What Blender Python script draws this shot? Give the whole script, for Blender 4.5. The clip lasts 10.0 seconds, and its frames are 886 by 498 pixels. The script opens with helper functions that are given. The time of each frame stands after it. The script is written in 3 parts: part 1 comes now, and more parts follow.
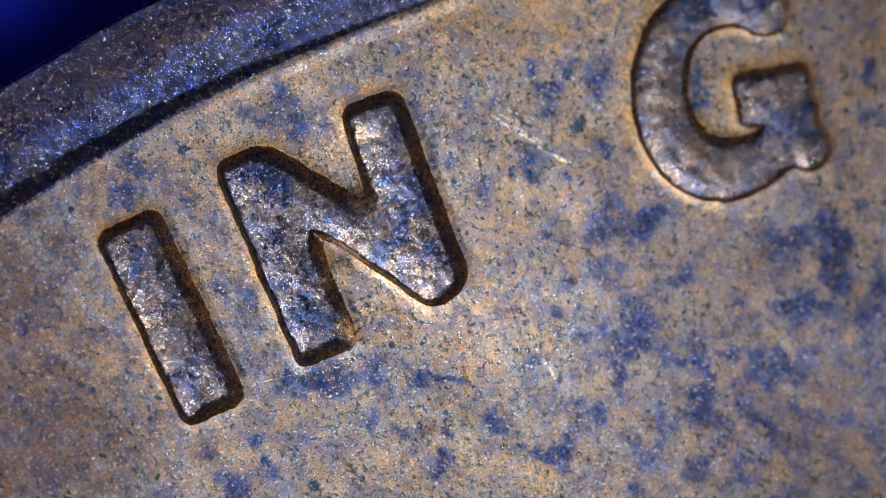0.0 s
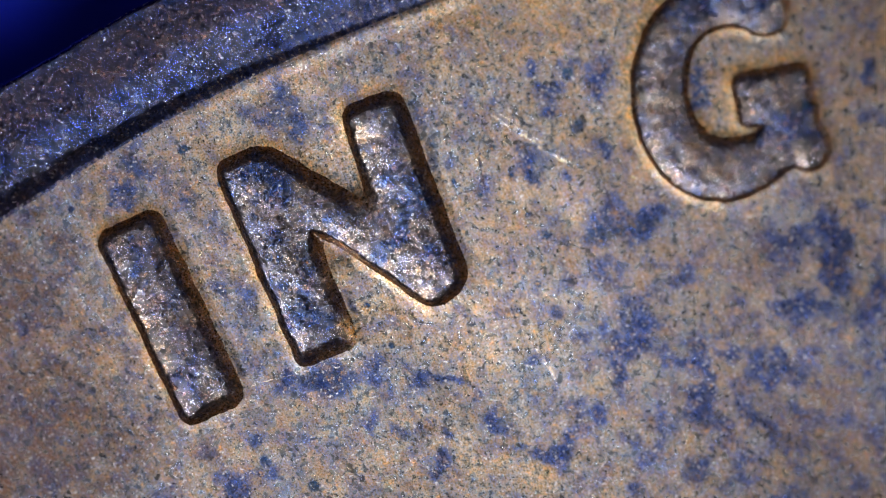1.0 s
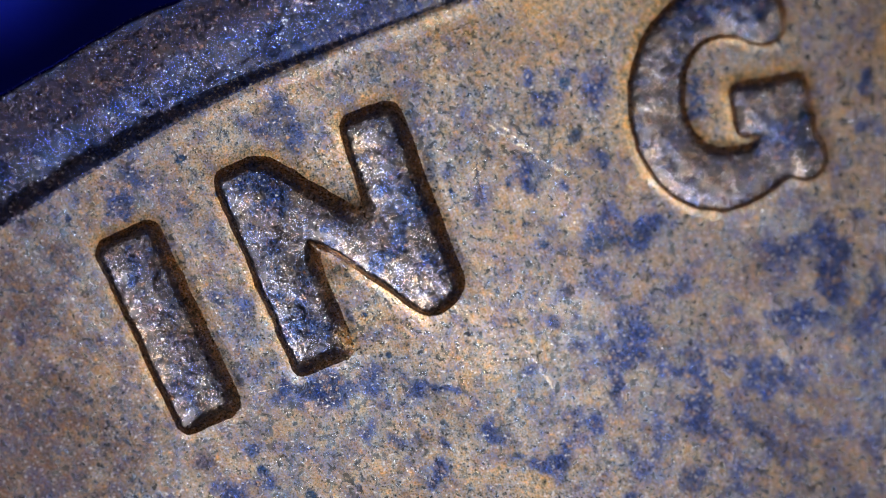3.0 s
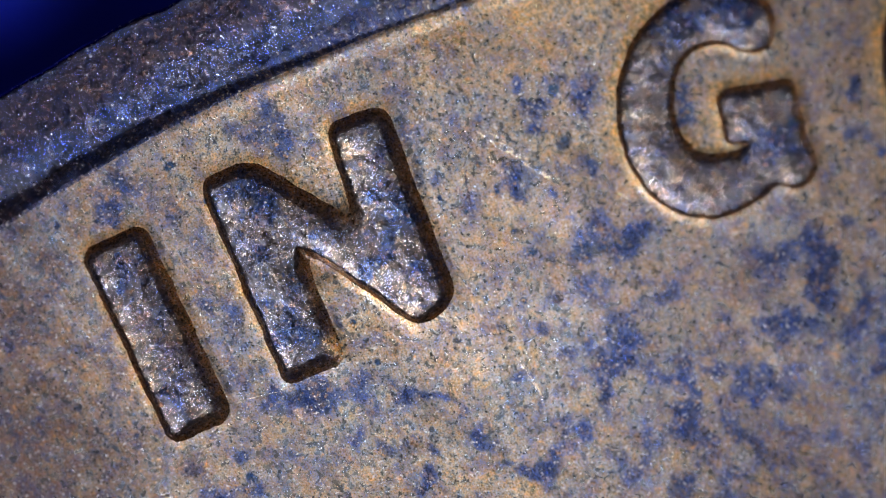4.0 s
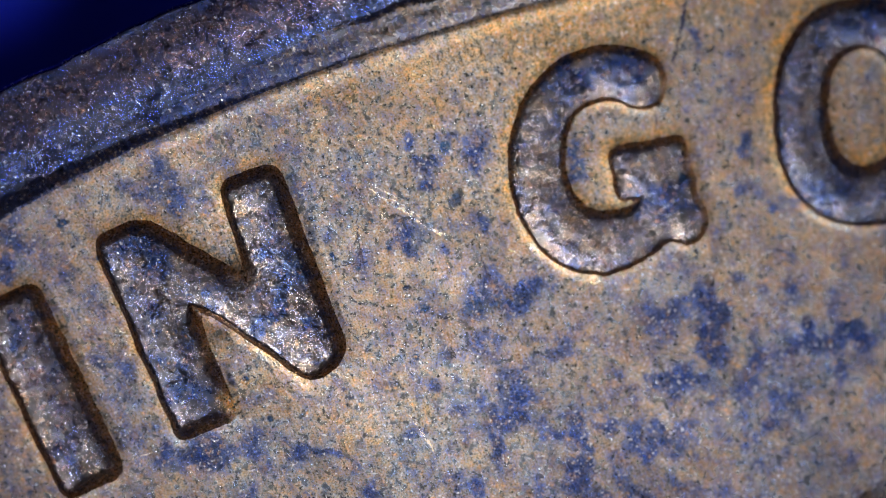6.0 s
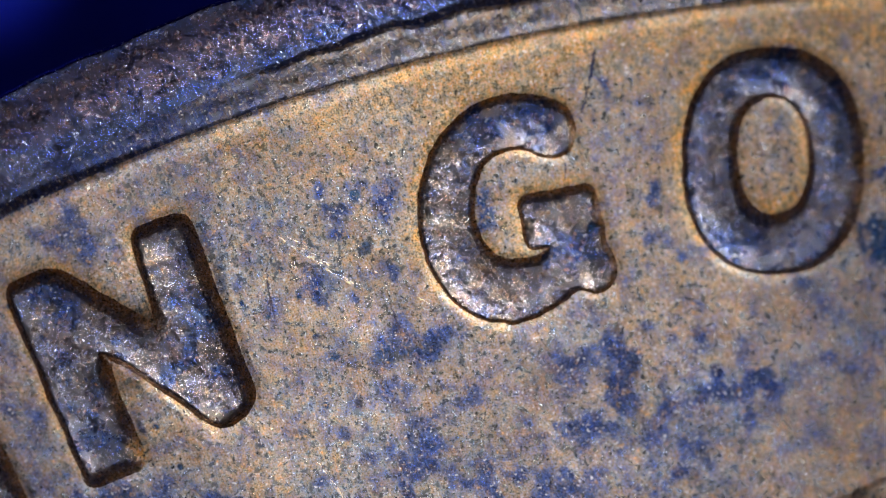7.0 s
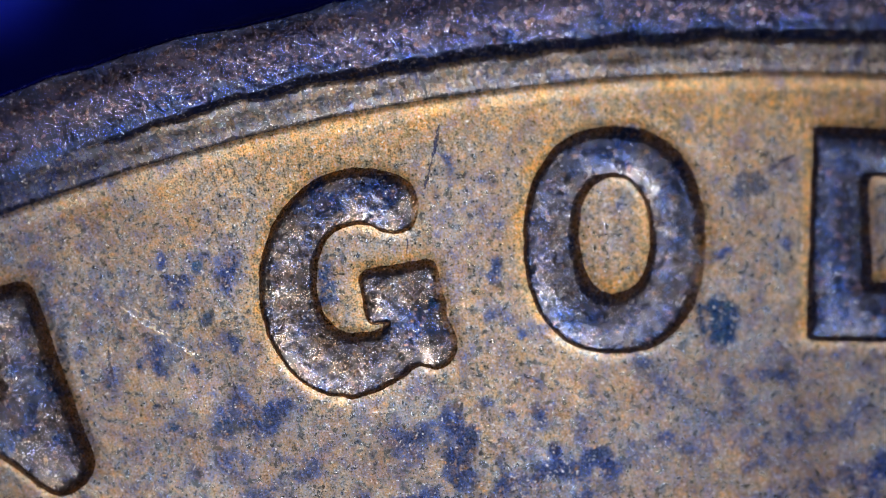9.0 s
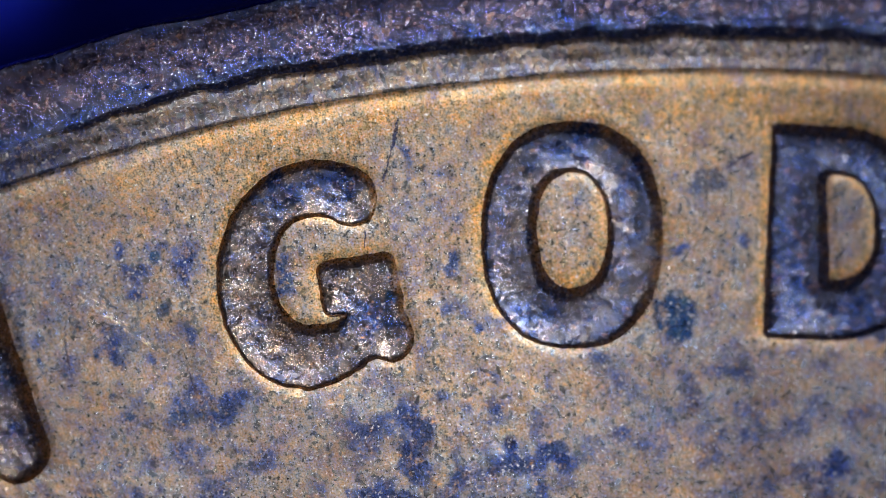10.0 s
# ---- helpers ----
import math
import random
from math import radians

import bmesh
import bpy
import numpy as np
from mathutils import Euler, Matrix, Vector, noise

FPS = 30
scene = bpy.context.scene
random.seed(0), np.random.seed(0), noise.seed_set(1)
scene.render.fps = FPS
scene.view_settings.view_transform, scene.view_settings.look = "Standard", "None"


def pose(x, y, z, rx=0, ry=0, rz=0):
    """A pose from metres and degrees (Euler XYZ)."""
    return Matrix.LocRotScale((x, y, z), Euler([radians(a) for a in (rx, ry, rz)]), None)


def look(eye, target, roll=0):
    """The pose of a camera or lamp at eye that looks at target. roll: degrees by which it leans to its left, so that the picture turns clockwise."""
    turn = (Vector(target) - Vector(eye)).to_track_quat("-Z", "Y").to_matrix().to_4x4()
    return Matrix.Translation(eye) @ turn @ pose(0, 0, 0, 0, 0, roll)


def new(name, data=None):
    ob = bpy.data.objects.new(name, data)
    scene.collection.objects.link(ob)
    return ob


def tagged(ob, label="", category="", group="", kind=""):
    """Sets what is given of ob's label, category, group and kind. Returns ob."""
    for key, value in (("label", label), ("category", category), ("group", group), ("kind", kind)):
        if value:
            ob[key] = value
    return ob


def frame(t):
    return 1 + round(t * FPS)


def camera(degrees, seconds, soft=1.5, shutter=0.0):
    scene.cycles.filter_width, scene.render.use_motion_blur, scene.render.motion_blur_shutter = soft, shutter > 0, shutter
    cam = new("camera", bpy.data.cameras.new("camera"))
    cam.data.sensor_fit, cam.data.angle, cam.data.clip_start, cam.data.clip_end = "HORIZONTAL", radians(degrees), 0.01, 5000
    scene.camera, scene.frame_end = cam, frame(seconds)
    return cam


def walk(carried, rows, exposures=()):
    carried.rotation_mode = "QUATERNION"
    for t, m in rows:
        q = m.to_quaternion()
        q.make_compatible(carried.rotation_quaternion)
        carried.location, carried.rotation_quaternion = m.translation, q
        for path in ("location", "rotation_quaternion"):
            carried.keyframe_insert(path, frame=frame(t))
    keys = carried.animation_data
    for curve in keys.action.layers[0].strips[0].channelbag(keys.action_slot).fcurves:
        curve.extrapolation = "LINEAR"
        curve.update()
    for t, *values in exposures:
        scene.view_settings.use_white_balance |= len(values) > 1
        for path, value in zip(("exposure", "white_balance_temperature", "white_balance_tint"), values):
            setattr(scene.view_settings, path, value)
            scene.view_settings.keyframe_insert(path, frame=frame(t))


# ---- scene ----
# A worn copper cent under a bench microscope: the coin is pushed along a blue mat, the microscope stands still
# and looks at it a little aslant. Plan unit: U = 1/435.2 mm, so that the coin's radius of 9.525 mm is 4145 units.
# Plan x to the right, y up, as seen along the lens, counted from the point under it at the start.
U = 0.001 / 435.2
R_COIN, R_FIELD = 4145.0, 3942.4
CENTRE = (1338.6, -3263.6)      # the coin's middle, on the coin's own face
Z_FIELD = 0.00135               # height of the coin's face above the mat
LEAN = (0.20, 0.06)             # how far the lens leans to the right and up: sines

# ---- camera ----
REACH = 0.080
SINE = math.hypot(*LEAN)
COSINE = math.sqrt(1 - SINE * SINE)
AWAY = Vector((LEAN[0], LEAN[1], COSINE))
EYE = Vector((0, 0, Z_FIELD)) + REACH * AWAY
STAND = Matrix.Translation(EYE) @ Vector((0, 0, 1)).rotation_difference(AWAY).to_matrix().to_4x4()
cam = camera(2.5800, 10.0, soft=0.9)
walk(cam, [(0.0, STAND), (10.0, STAND)])
cam.data.dof.use_dof = True
cam.data.dof.focus_distance = REACH + 0.00013
cam.data.dof.aperture_fstop = 240.0


def on_face(x, y):
    """From the plan to the coin's face, which the slanting view shortens."""
    k = (1 / COSINE - 1) * (x * LEAN[0] + y * LEAN[1]) / SINE ** 2
    return x + k * LEAN[0], y + k * LEAN[1]


def on_plan(x, y):
    k = (COSINE - 1) * (x * LEAN[0] + y * LEAN[1]) / SINE ** 2
    return x + k * LEAN[0], y + k * LEAN[1]


# How the coin is pushed: seconds, shift of the plan to the left and down, turn in degrees (clockwise).
PUSH = [
    (0.0, 0.0, 0.0, 0.0), (1.8, 0.0, 0.0, 0.0), (2.0, 0.0, 1.1, -0.02), (2.2, 0.4, 3.0, -0.02),
    (2.7, 3.0, 11.0, -0.02), (3.3, 13.0, 24.0, -0.02), (3.5, 21.1, 27.8, -0.02), (4.0, 24.8, 29.5, -0.03), (4.3, 30.0, 31.5, -0.03),
    (4.5, 40.4, 36.6, -0.04), (4.7, 60.0, 47.5, -0.06), (5.0, 88.5, 62.0, -0.11), (5.2, 107.7, 69.6, -0.15),
    (5.7, 173.0, 105.0, -0.15), (6.1, 230.0, 138.0, -0.11),
    (6.3, 265.5, 158.9, -0.08), (6.4, 305.0, 178.0, -0.1), (6.5, 365.0, 204.3, -0.12), (6.6, 374.3, 209.3, -0.12),
    (7.0, 376.2, 215.0, -0.14), (7.2, 383.0, 219.6, -0.1), (7.3, 442.0, 244.7, -0.06), (7.4, 465.3, 254.7, -0.02),
    (7.5, 477.8, 257.5, 0.02), (7.7, 487.0, 266.0, 0.13), (8.0, 509.4, 290.7, 0.24), (8.1, 515.0, 295.0, 0.32),
    (8.2, 548.0, 303.0, 0.36), (8.3, 571.0, 307.0, 0.40), (8.5, 605.6, 315.7, 0.46), (8.6, 610.0, 321.0, 0.55),
    (8.8, 635.0, 335.0, 0.72), (9.0, 656.1, 348.8, 0.88), (9.2, 674.0, 341.0, 1.05), (9.5, 701.3, 335.8, 1.24),
    (9.7, 719.0, 337.0, 1.40), (10.0, 731.2, 338.4, 1.55),
]


def coin_pose(sx, sy, turn):
    c, s = math.cos(radians(turn)), math.sin(radians(turn))
    sx, sy = on_face(sx, sy)
    x, y = CENTRE[0] - sx, CENTRE[1] - sy
    return pose((c * x + s * y) * U, (-s * x + c * y) * U, 0.0, 0, 0, -turn)


# ---- light ----
world = bpy.data.worlds.new("world")
scene.world = world
world.use_nodes = True
world.node_tree.nodes["Background"].inputs["Color"].default_value = (1.0, 0.78, 0.82, 1)
world.node_tree.nodes["Background"].inputs["Strength"].default_value = 0.065
scene.view_settings.exposure = 0.0


def spot_lamp(angle, slant, watts, cone, size, colour, at=(0.0, 0.0, Z_FIELD)):
    """One diode of the microscope's ring light, with its lens, or an added fill lamp: it stands at that angle round the
    axis and slants by that much.
    """
    lamp = bpy.data.lights.new("spot_lamp", "SPOT")
    lamp.energy, lamp.color, lamp.shadow_soft_size = watts, colour, size * 0.001
    lamp.spot_size, lamp.spot_blend = radians(cone), 1.0
    out, up = 0.042 * math.sin(radians(slant)), 0.042 * math.cos(radians(slant))
    ob = new("spot_lamp", lamp)
    ob.matrix_world = look((out * math.cos(radians(angle)), out * math.sin(radians(angle)), up + Z_FIELD), (at[0] * U, at[1] * U, at[2]))
    return ob


WHITE = (0.935, 0.965, 1.065)
WARM, COOL = (0.975, 0.965, 0.965), (0.915, 0.965, 1.13)      # the brightest diode is warmer than the ring
spot_lamp(224, 35, 0.0199, 5.8, 1.5, WARM, (20, 40, Z_FIELD))
for angle, power in ((205, 1.1), (250, 1.45), (155, 0.6), (300, 1.1), (110, 0.4), (345, 0.6), (70, 0.35), (25, 0.35)):
    spot_lamp(angle, 23, 0.0031 * power, 6.6, 1.5, COOL)
# added fill lamp for the letter walls that face right
spot_lamp(356, 33, 0.0045, 6.0, 1.5, COOL)
# two added lamps that tint the right and left sides blue
spot_lamp(200, 19, 0.0016, 4.6, 1.5, (0.72, 0.90, 1.60), (820, -330, Z_FIELD))
spot_lamp(188, 19, 0.0010, 4.2, 1.5, (0.85, 0.88, 1.50), (-900, -120, Z_FIELD))
# added lamp for the blue glow at the mat's corner
spot_lamp(150, 30, 0.09, 1.0, 0.2, WHITE, (-1000, 515, 0.0))


# ---- materials ----
def graph(name):
    mat = bpy.data.materials.new(name)
    mat.use_nodes = True
    return mat, mat.node_tree.nodes, mat.node_tree.links, mat.node_tree.nodes["Principled BSDF"]


def setup(nodes, kind, **values):
    node = nodes.new(kind)
    for key, value in values.items():
        node.inputs[key.replace("_", " ")].default_value = value
    return node


def mix(nodes, links, fac, a, b, blend="MIX"):
    node = nodes.new("ShaderNodeMix")
    node.data_type, node.blend_type = "RGBA", blend
    for socket, value in ((node.inputs[0], fac), (node.inputs[6], a), (node.inputs[7], b)):
        if isinstance(value, (int, float, tuple)):
            socket.default_value = value
        else:
            links.new(value, socket)
    return node.outputs[2]


def ramp(nodes, links, source, low, high):
    node = setup(nodes, "ShaderNodeMapRange", From_Min=low, From_Max=high)
    links.new(source, node.inputs["Value"])
    return node.outputs[0]


def grains(nodes, links, where, per_mm, detail=3.0, rough=0.6):
    node = setup(nodes, "ShaderNodeTexNoise", Scale=per_mm * 1000.0, Detail=detail, Roughness=rough)
    links.new(where, node.inputs["Vector"])
    return node.outputs["Fac"], node.outputs["Color"]


def copper(name, base, warm, toned, deep, tone_low, tone_high, rough, relief, streak, patchy=0.3, dot=0.61, grain=128.0, speckle=1.0, spots=12.0, glint=(0.84, 0.80, 0.76, 1)):
    """Struck copper alloy: grain at three sizes, drawn radially by the strike; blue toning where the stain map or the noise is high."""
    mat, nodes, links, bsdf = graph(name)
    where = nodes.new("ShaderNodeTexCoord").outputs["Object"]
    stain = nodes.new("ShaderNodeAttribute")
    stain.attribute_name = "stain"
    parts = nodes.new("ShaderNodeSeparateColor")
    links.new(stain.outputs["Color"], parts.inputs[0])
    polar = nodes.new("ShaderNodeAttribute")
    polar.attribute_name = "polar"
    flow = nodes.new("ShaderNodeVectorMath")
    flow.operation = "MULTIPLY"
    flow.inputs[1].default_value = (1.0, 0.14, 1.0)
    links.new(polar.outputs["Vector"], flow.inputs[0])
    fine, fine_c = grains(nodes, links, where, grain, 1.0, 0.5)
    spark, _ = grains(nodes, links, where, grain * 0.6, 1.0, 0.5)
    mid, mid_c = grains(nodes, links, where, 38.0, 2.0, 0.6)
    broad, broad_c = grains(nodes, links, where, 13.0, 3.0, 0.65)
    wide, _ = grains(nodes, links, where, 2.6, 3.0)
    line, _ = grains(nodes, links, flow.outputs[0], 85.0, 2.0, 0.6)
    drawn = nodes.new("ShaderNodeVectorMath")
    drawn.operation = "MULTIPLY"
    drawn.inputs[1].default_value = (1.0, 0.45, 1.0)
    links.new(polar.outputs["Vector"], drawn.inputs[0])
    dash, _ = grains(nodes, links, drawn.outputs[0], 17.0, 2.0, 0.55)

    def sums(*terms):
        total = None
        for source, weight in terms:
            node = nodes.new("ShaderNodeMath")
            node.operation = "MULTIPLY_ADD"
            links.new(source, node.inputs[0])
            node.inputs[1].default_value = weight
            if total is None:
                node.inputs[2].default_value = 0.0
            else:
                links.new(total, node.inputs[2])
            total = node.outputs[0]
        return total

    # copper that goes from grey-tan to orange
    hue = sums((wide, 0.5), (broad, 0.5), (parts.outputs[2], 0.35))
    colour = mix(nodes, links, ramp(nodes, links, hue, 0.38, 0.68), base, warm)
    # blue-grey toning in soft patches, deep blue in dots and where the stain map is high
    level = sums((mid, 0.65 - patchy), (broad, patchy), (line, 0.12 + 0.3 * streak), (fine, 0.25), (parts.outputs[0], 1.0))
    shift = 0.01 + 0.15 * streak
    colour = mix(nodes, links, ramp(nodes, links, level, tone_low + shift, tone_high + shift), colour, toned)
    dots = sums((mid, 0.75), (broad, 0.25), (parts.outputs[0], 0.72))
    colour = mix(nodes, links, ramp(nodes, links, dots, dot, dot + 0.15), colour, deep)
    teal = sums((parts.outputs[1], 1.0), (mid, 0.5))
    colour = mix(nodes, links, ramp(nodes, links, teal, 0.38, 0.95), colour, (0.025, 0.065, 0.13, 1))
    specks = nodes.new("ShaderNodeSeparateColor")
    links.new(mid_c, specks.inputs[0])
    # small spots of tarnish with soft edges, some blue, some teal, some brown, crowded where the broad noise is high
    cells = setup(nodes, "ShaderNodeTexVoronoi", Scale=spots * 1000.0, Randomness=1.0)
    bent = nodes.new("ShaderNodeVectorMath")
    bent.operation = "MULTIPLY_ADD"
    links.new(mid_c, bent.inputs[0])
    bent.inputs[1].default_value = (9e-5, 9e-5, 9e-5)
    links.new(where, bent.inputs[2])
    links.new(bent.outputs[0], cells.inputs["Vector"])
    chance = nodes.new("ShaderNodeSeparateColor")
    links.new(cells.outputs["Color"], chance.inputs[0])
    inside = sums((chance.outputs[0], 0.46), (broad, 0.42), (parts.outputs[0], 0.25), (cells.outputs["Distance"], -1.0), (fine, 0.12), (parts.outputs[2], -0.2))
    kinds = mix(nodes, links, ramp(nodes, links, chance.outputs[1], 0.45, 0.7), deep, (0.03, 0.06, 0.10, 1))
    kinds = mix(nodes, links, ramp(nodes, links, chance.outputs[2], 0.58, 0.66), kinds, (0.09, 0.055, 0.035, 1))
    spot = setup(nodes, "ShaderNodeMapRange", From_Min=0.34, From_Max=0.60, To_Max=0.6)
    links.new(inside, spot.inputs["Value"])
    colour = mix(nodes, links, spot.outputs[0], colour, kinds)
    # blotches of warmer copper and of brown patina
    tinge = nodes.new("ShaderNodeSeparateColor")
    links.new(broad_c, tinge.inputs[0])
    for channel, other, paint, most in ((0, 2, warm, 0.38), (1, 0, (0.13, 0.10, 0.08, 1), 0.3)):
        blotch = setup(nodes, "ShaderNodeMapRange", From_Min=0.53, From_Max=0.68, To_Max=most)
        links.new(sums((tinge.outputs[channel], 0.7), (specks.outputs[other], 0.3)), blotch.inputs["Value"])
        colour = mix(nodes, links, blotch.outputs[0], colour, paint)
    # brown patina where the map says so, in worn patches
    rub = setup(nodes, "ShaderNodeMapRange", From_Min=0.40, From_Max=0.95, To_Max=0.9)
    links.new(sums((stain.outputs["Alpha"], 0.8), (mid, 0.4), (fine, 0.3)), rub.inputs["Value"])
    colour = mix(nodes, links, rub.outputs[0], colour, (0.128, 0.09, 0.092, 1))
    # short flecks of slate, drawn radially like the grain
    fleck = setup(nodes, "ShaderNodeMapRange", From_Min=0.56, From_Max=0.72, To_Max=0.7)
    links.new(sums((dash, 0.8), (broad, 0.12), (fine, 0.08), (parts.outputs[0], 0.3), (parts.outputs[2], -0.1)), fleck.inputs["Value"])
    colour = mix(nodes, links, fleck.outputs[0], colour, (0.048, 0.075, 0.15, 1))
    # orange specks, then grain: light and dark, and a drift between copper and slate
    colour = mix(nodes, links, ramp(nodes, links, specks.outputs[1], 0.58, 0.90), colour, warm)
    tiny = nodes.new("ShaderNodeSeparateColor")
    links.new(fine_c, tiny.inputs[0])
    for source, low, high in ((tinge.outputs[2], (0.80, 0.92, 1.16, 1), (1.18, 1.06, 0.86, 1)), (specks.outputs[0], (0.76, 0.96, 1.34, 1), (1.24, 1.0, 0.70, 1)), (tiny.outputs[1], (0.89, 0.985, 1.14, 1), (1.11, 1.0, 0.86, 1))):
        colour = mix(nodes, links, 1.0, colour, mix(nodes, links, ramp(nodes, links, source, 0.33, 0.67), low, high), "MULTIPLY")
    shade = setup(nodes, "ShaderNodeMapRange", From_Min=0.32, From_Max=0.68, To_Min=0.52, To_Max=1.42)
    links.new(sums((mid, 0.65), (broad, 0.35)), shade.inputs["Value"])
    tone = nodes.new("ShaderNodeCombineColor")
    for socket in tone.inputs[:3]:
        links.new(shade.outputs[0], socket)
    colour = mix(nodes, links, 1.0, colour, tone.outputs[0], "MULTIPLY")
    dull = setup(nodes, "ShaderNodeMapRange", From_Min=0.32, From_Max=0.66, To_Min=1 - 0.62 * speckle, To_Max=1 + 0.75 * speckle)
    links.new(sums((fine, 0.75 - 0.5 * streak), (mid, 0.1), (line, 0.15 + 0.5 * streak)), dull.inputs["Value"])
    grey = nodes.new("ShaderNodeCombineColor")
    for socket in grey.inputs[:3]:
        links.new(dull.outputs[0], socket)
    colour = mix(nodes, links, 1.0, colour, grey.outputs[0], "MULTIPLY")
    # bright glints, painted into the colour of single grains
    colour = mix(nodes, links, ramp(nodes, links, sums((spark, 0.8), (mid, 0.2)), 0.61, 0.72), colour, glint)
    links.new(colour, bsdf.inputs["Base Color"])
    bsdf.inputs["Metallic"].default_value = 1.0
    node = setup(nodes, "ShaderNodeMapRange", From_Min=0.35, From_Max=0.65, To_Min=rough - 0.07, To_Max=rough + 0.09)
    links.new(mid, node.inputs["Value"])
    links.new(sums((node.outputs[0], 1.0), (parts.outputs[2], 0.16)), bsdf.inputs["Roughness"])
    height = sums((fine, 0.8), (mid, 0.35), (broad, 0.15), (line, 0.3 + 0.8 * streak))
    bump = setup(nodes, "ShaderNodeBump", Strength=1.0, Distance=relief * 1e-6)
    links.new(height, bump.inputs["Height"])
    links.new(bump.outputs[0], bsdf.inputs["Normal"])
    return mat


FIELD = copper("field_copper", (0.42, 0.40, 0.325, 1), (0.58, 0.365, 0.14, 1), (0.098, 0.13, 0.245, 1), (0.024, 0.045, 0.125, 1), 0.47, 0.65, 0.30, 1.7, 0.3, speckle=1.4)
BEVEL = copper("bevel_copper", (0.28, 0.26, 0.225, 1), (0.36, 0.27, 0.15, 1), (0.045, 0.06, 0.13, 1), (0.03, 0.045, 0.13, 1), 0.44, 0.64, 0.27, 2.0, 0.9, speckle=1.4, glint=(0.72, 0.66, 0.55, 1))
LETTER = copper("letter_copper", (0.38, 0.345, 0.275, 1), (0.48, 0.28, 0.10, 1), (0.07, 0.10, 0.18, 1), (0.018, 0.05, 0.18, 1), 0.44, 0.61, 0.22, 2.1, 0.1, 0.35, 0.57, speckle=1.8)
RIM = copper("rim_copper", (0.165, 0.165, 0.17, 1), (0.17, 0.12, 0.095, 1), (0.055, 0.09, 0.235, 1), (0.02, 0.05, 0.15, 1), 0.42, 0.60, 0.20, 2.8, 0.2, 0.4, 0.56, speckle=1.7, glint=(0.80, 0.84, 0.92, 1))
SCAR = copper("scratch_copper", (0.85, 0.78, 0.68, 1), (0.88, 0.74, 0.55, 1), (0.6, 0.56, 0.52, 1), (0.4, 0.4, 0.4, 1), 0.6, 0.85, 0.25, 2.0, 0.1, 0.3, 0.9, speckle=0.3)
DARK_COPPER = copper("dark_copper", (0.09, 0.09, 0.12, 1), (0.12, 0.08, 0.05, 1), (0.04, 0.05, 0.11, 1), (0.02, 0.03, 0.09, 1), 0.46, 0.62, 0.45, 3.0, 0.1)


def mat_cloth():
    mat, nodes, links, bsdf = graph("mat_blue")
    where = nodes.new("ShaderNodeTexCoord").outputs["Object"]
    fac, _ = grains(nodes, links, where, 1.5, 3.0)
    links.new(mix(nodes, links, ramp(nodes, links, fac, 0.3, 0.7), (0.002, 0.006, 0.20, 1), (0.003, 0.012, 0.32, 1)), bsdf.inputs["Base Color"])
    bsdf.inputs["Roughness"].default_value = 0.8
    bsdf.inputs["Specular IOR Level"].default_value = 0.1
    return mat


CLOTH = mat_cloth()


# ---- shapes ----
class Noise:
    """A tile of smooth noise, sampled in plan units: mean 0, spread 1."""

    def __init__(self, seed, size, power=1.8, low=1.0, n=512):
        rng = np.random.default_rng(seed)
        fx, fy = np.meshgrid(np.fft.fftfreq(n) * n, np.fft.fftfreq(n) * n)
        f = np.hypot(fx, fy)
        f[0, 0] = 1.0
        keep = np.where(f >= low, f ** -power, 0.0)
        tile = np.fft.ifft2(np.fft.fft2(rng.standard_normal((n, n))) * keep).real
        self.tile, self.size, self.n = (tile - tile.mean()) / tile.std(), size, n

    def __call__(self, x, y):
        u, v = np.asarray(x) / self.size * self.n, np.asarray(y) / self.size * self.n
        i, j = np.floor(u).astype(int), np.floor(v).astype(int)
        a, b = u - i, v - j
        t, n = self.tile, self.n
        return ((t[j % n, i % n] * (1 - a) + t[j % n, (i + 1) % n] * a) * (1 - b)
                + (t[(j + 1) % n, i % n] * (1 - a) + t[(j + 1) % n, (i + 1) % n] * a) * b)


WAVES = Noise(3, 1600.0, 1.9, 2)
ROUGH = Noise(5, 700.0, 1.3, 8)
EDGES = Noise(7, 500.0, 1.9, 5)
LUMPS = Noise(11, 600.0, 1.7, 9)
PATCHES = Noise(13, 1100.0, 1.5, 9)

# blue toning on the coin: plan x, y, half width, half height, depth
TONED_LEFT = [
    (-264, 221, 46, 42, 0.16), (-294, 271, 28, 28, 0.10), (-564, 131, 40, 46, 0.16), (-244, -229, 50, 34, 0.20), (-184, -219, 40, 22, 0.17),
    (-119, -229, 20, 30, 0.20), (-129, -304, 12, 14, 0.18), (-44, -224, 18, 14, 0.26), (-369, -424, 30, 22, 0.20), (-314, -399, 16, 20, 0.18),
    (-324, -339, 12, 8, 0.18), (-14, -384, 25, 22, 0.20), (-434, -359, 14, 10, 0.14), (-74, -329, 12, 16, 0.14), (-749, -144, 9, 18, 0.24),
    (-594, -149, 25, 14, 0.12), (-674, -120, 14, 12, 0.12), (-694, -269, 12, 12, 0.14), (-364, -66, 24, 22, 0.15),
]
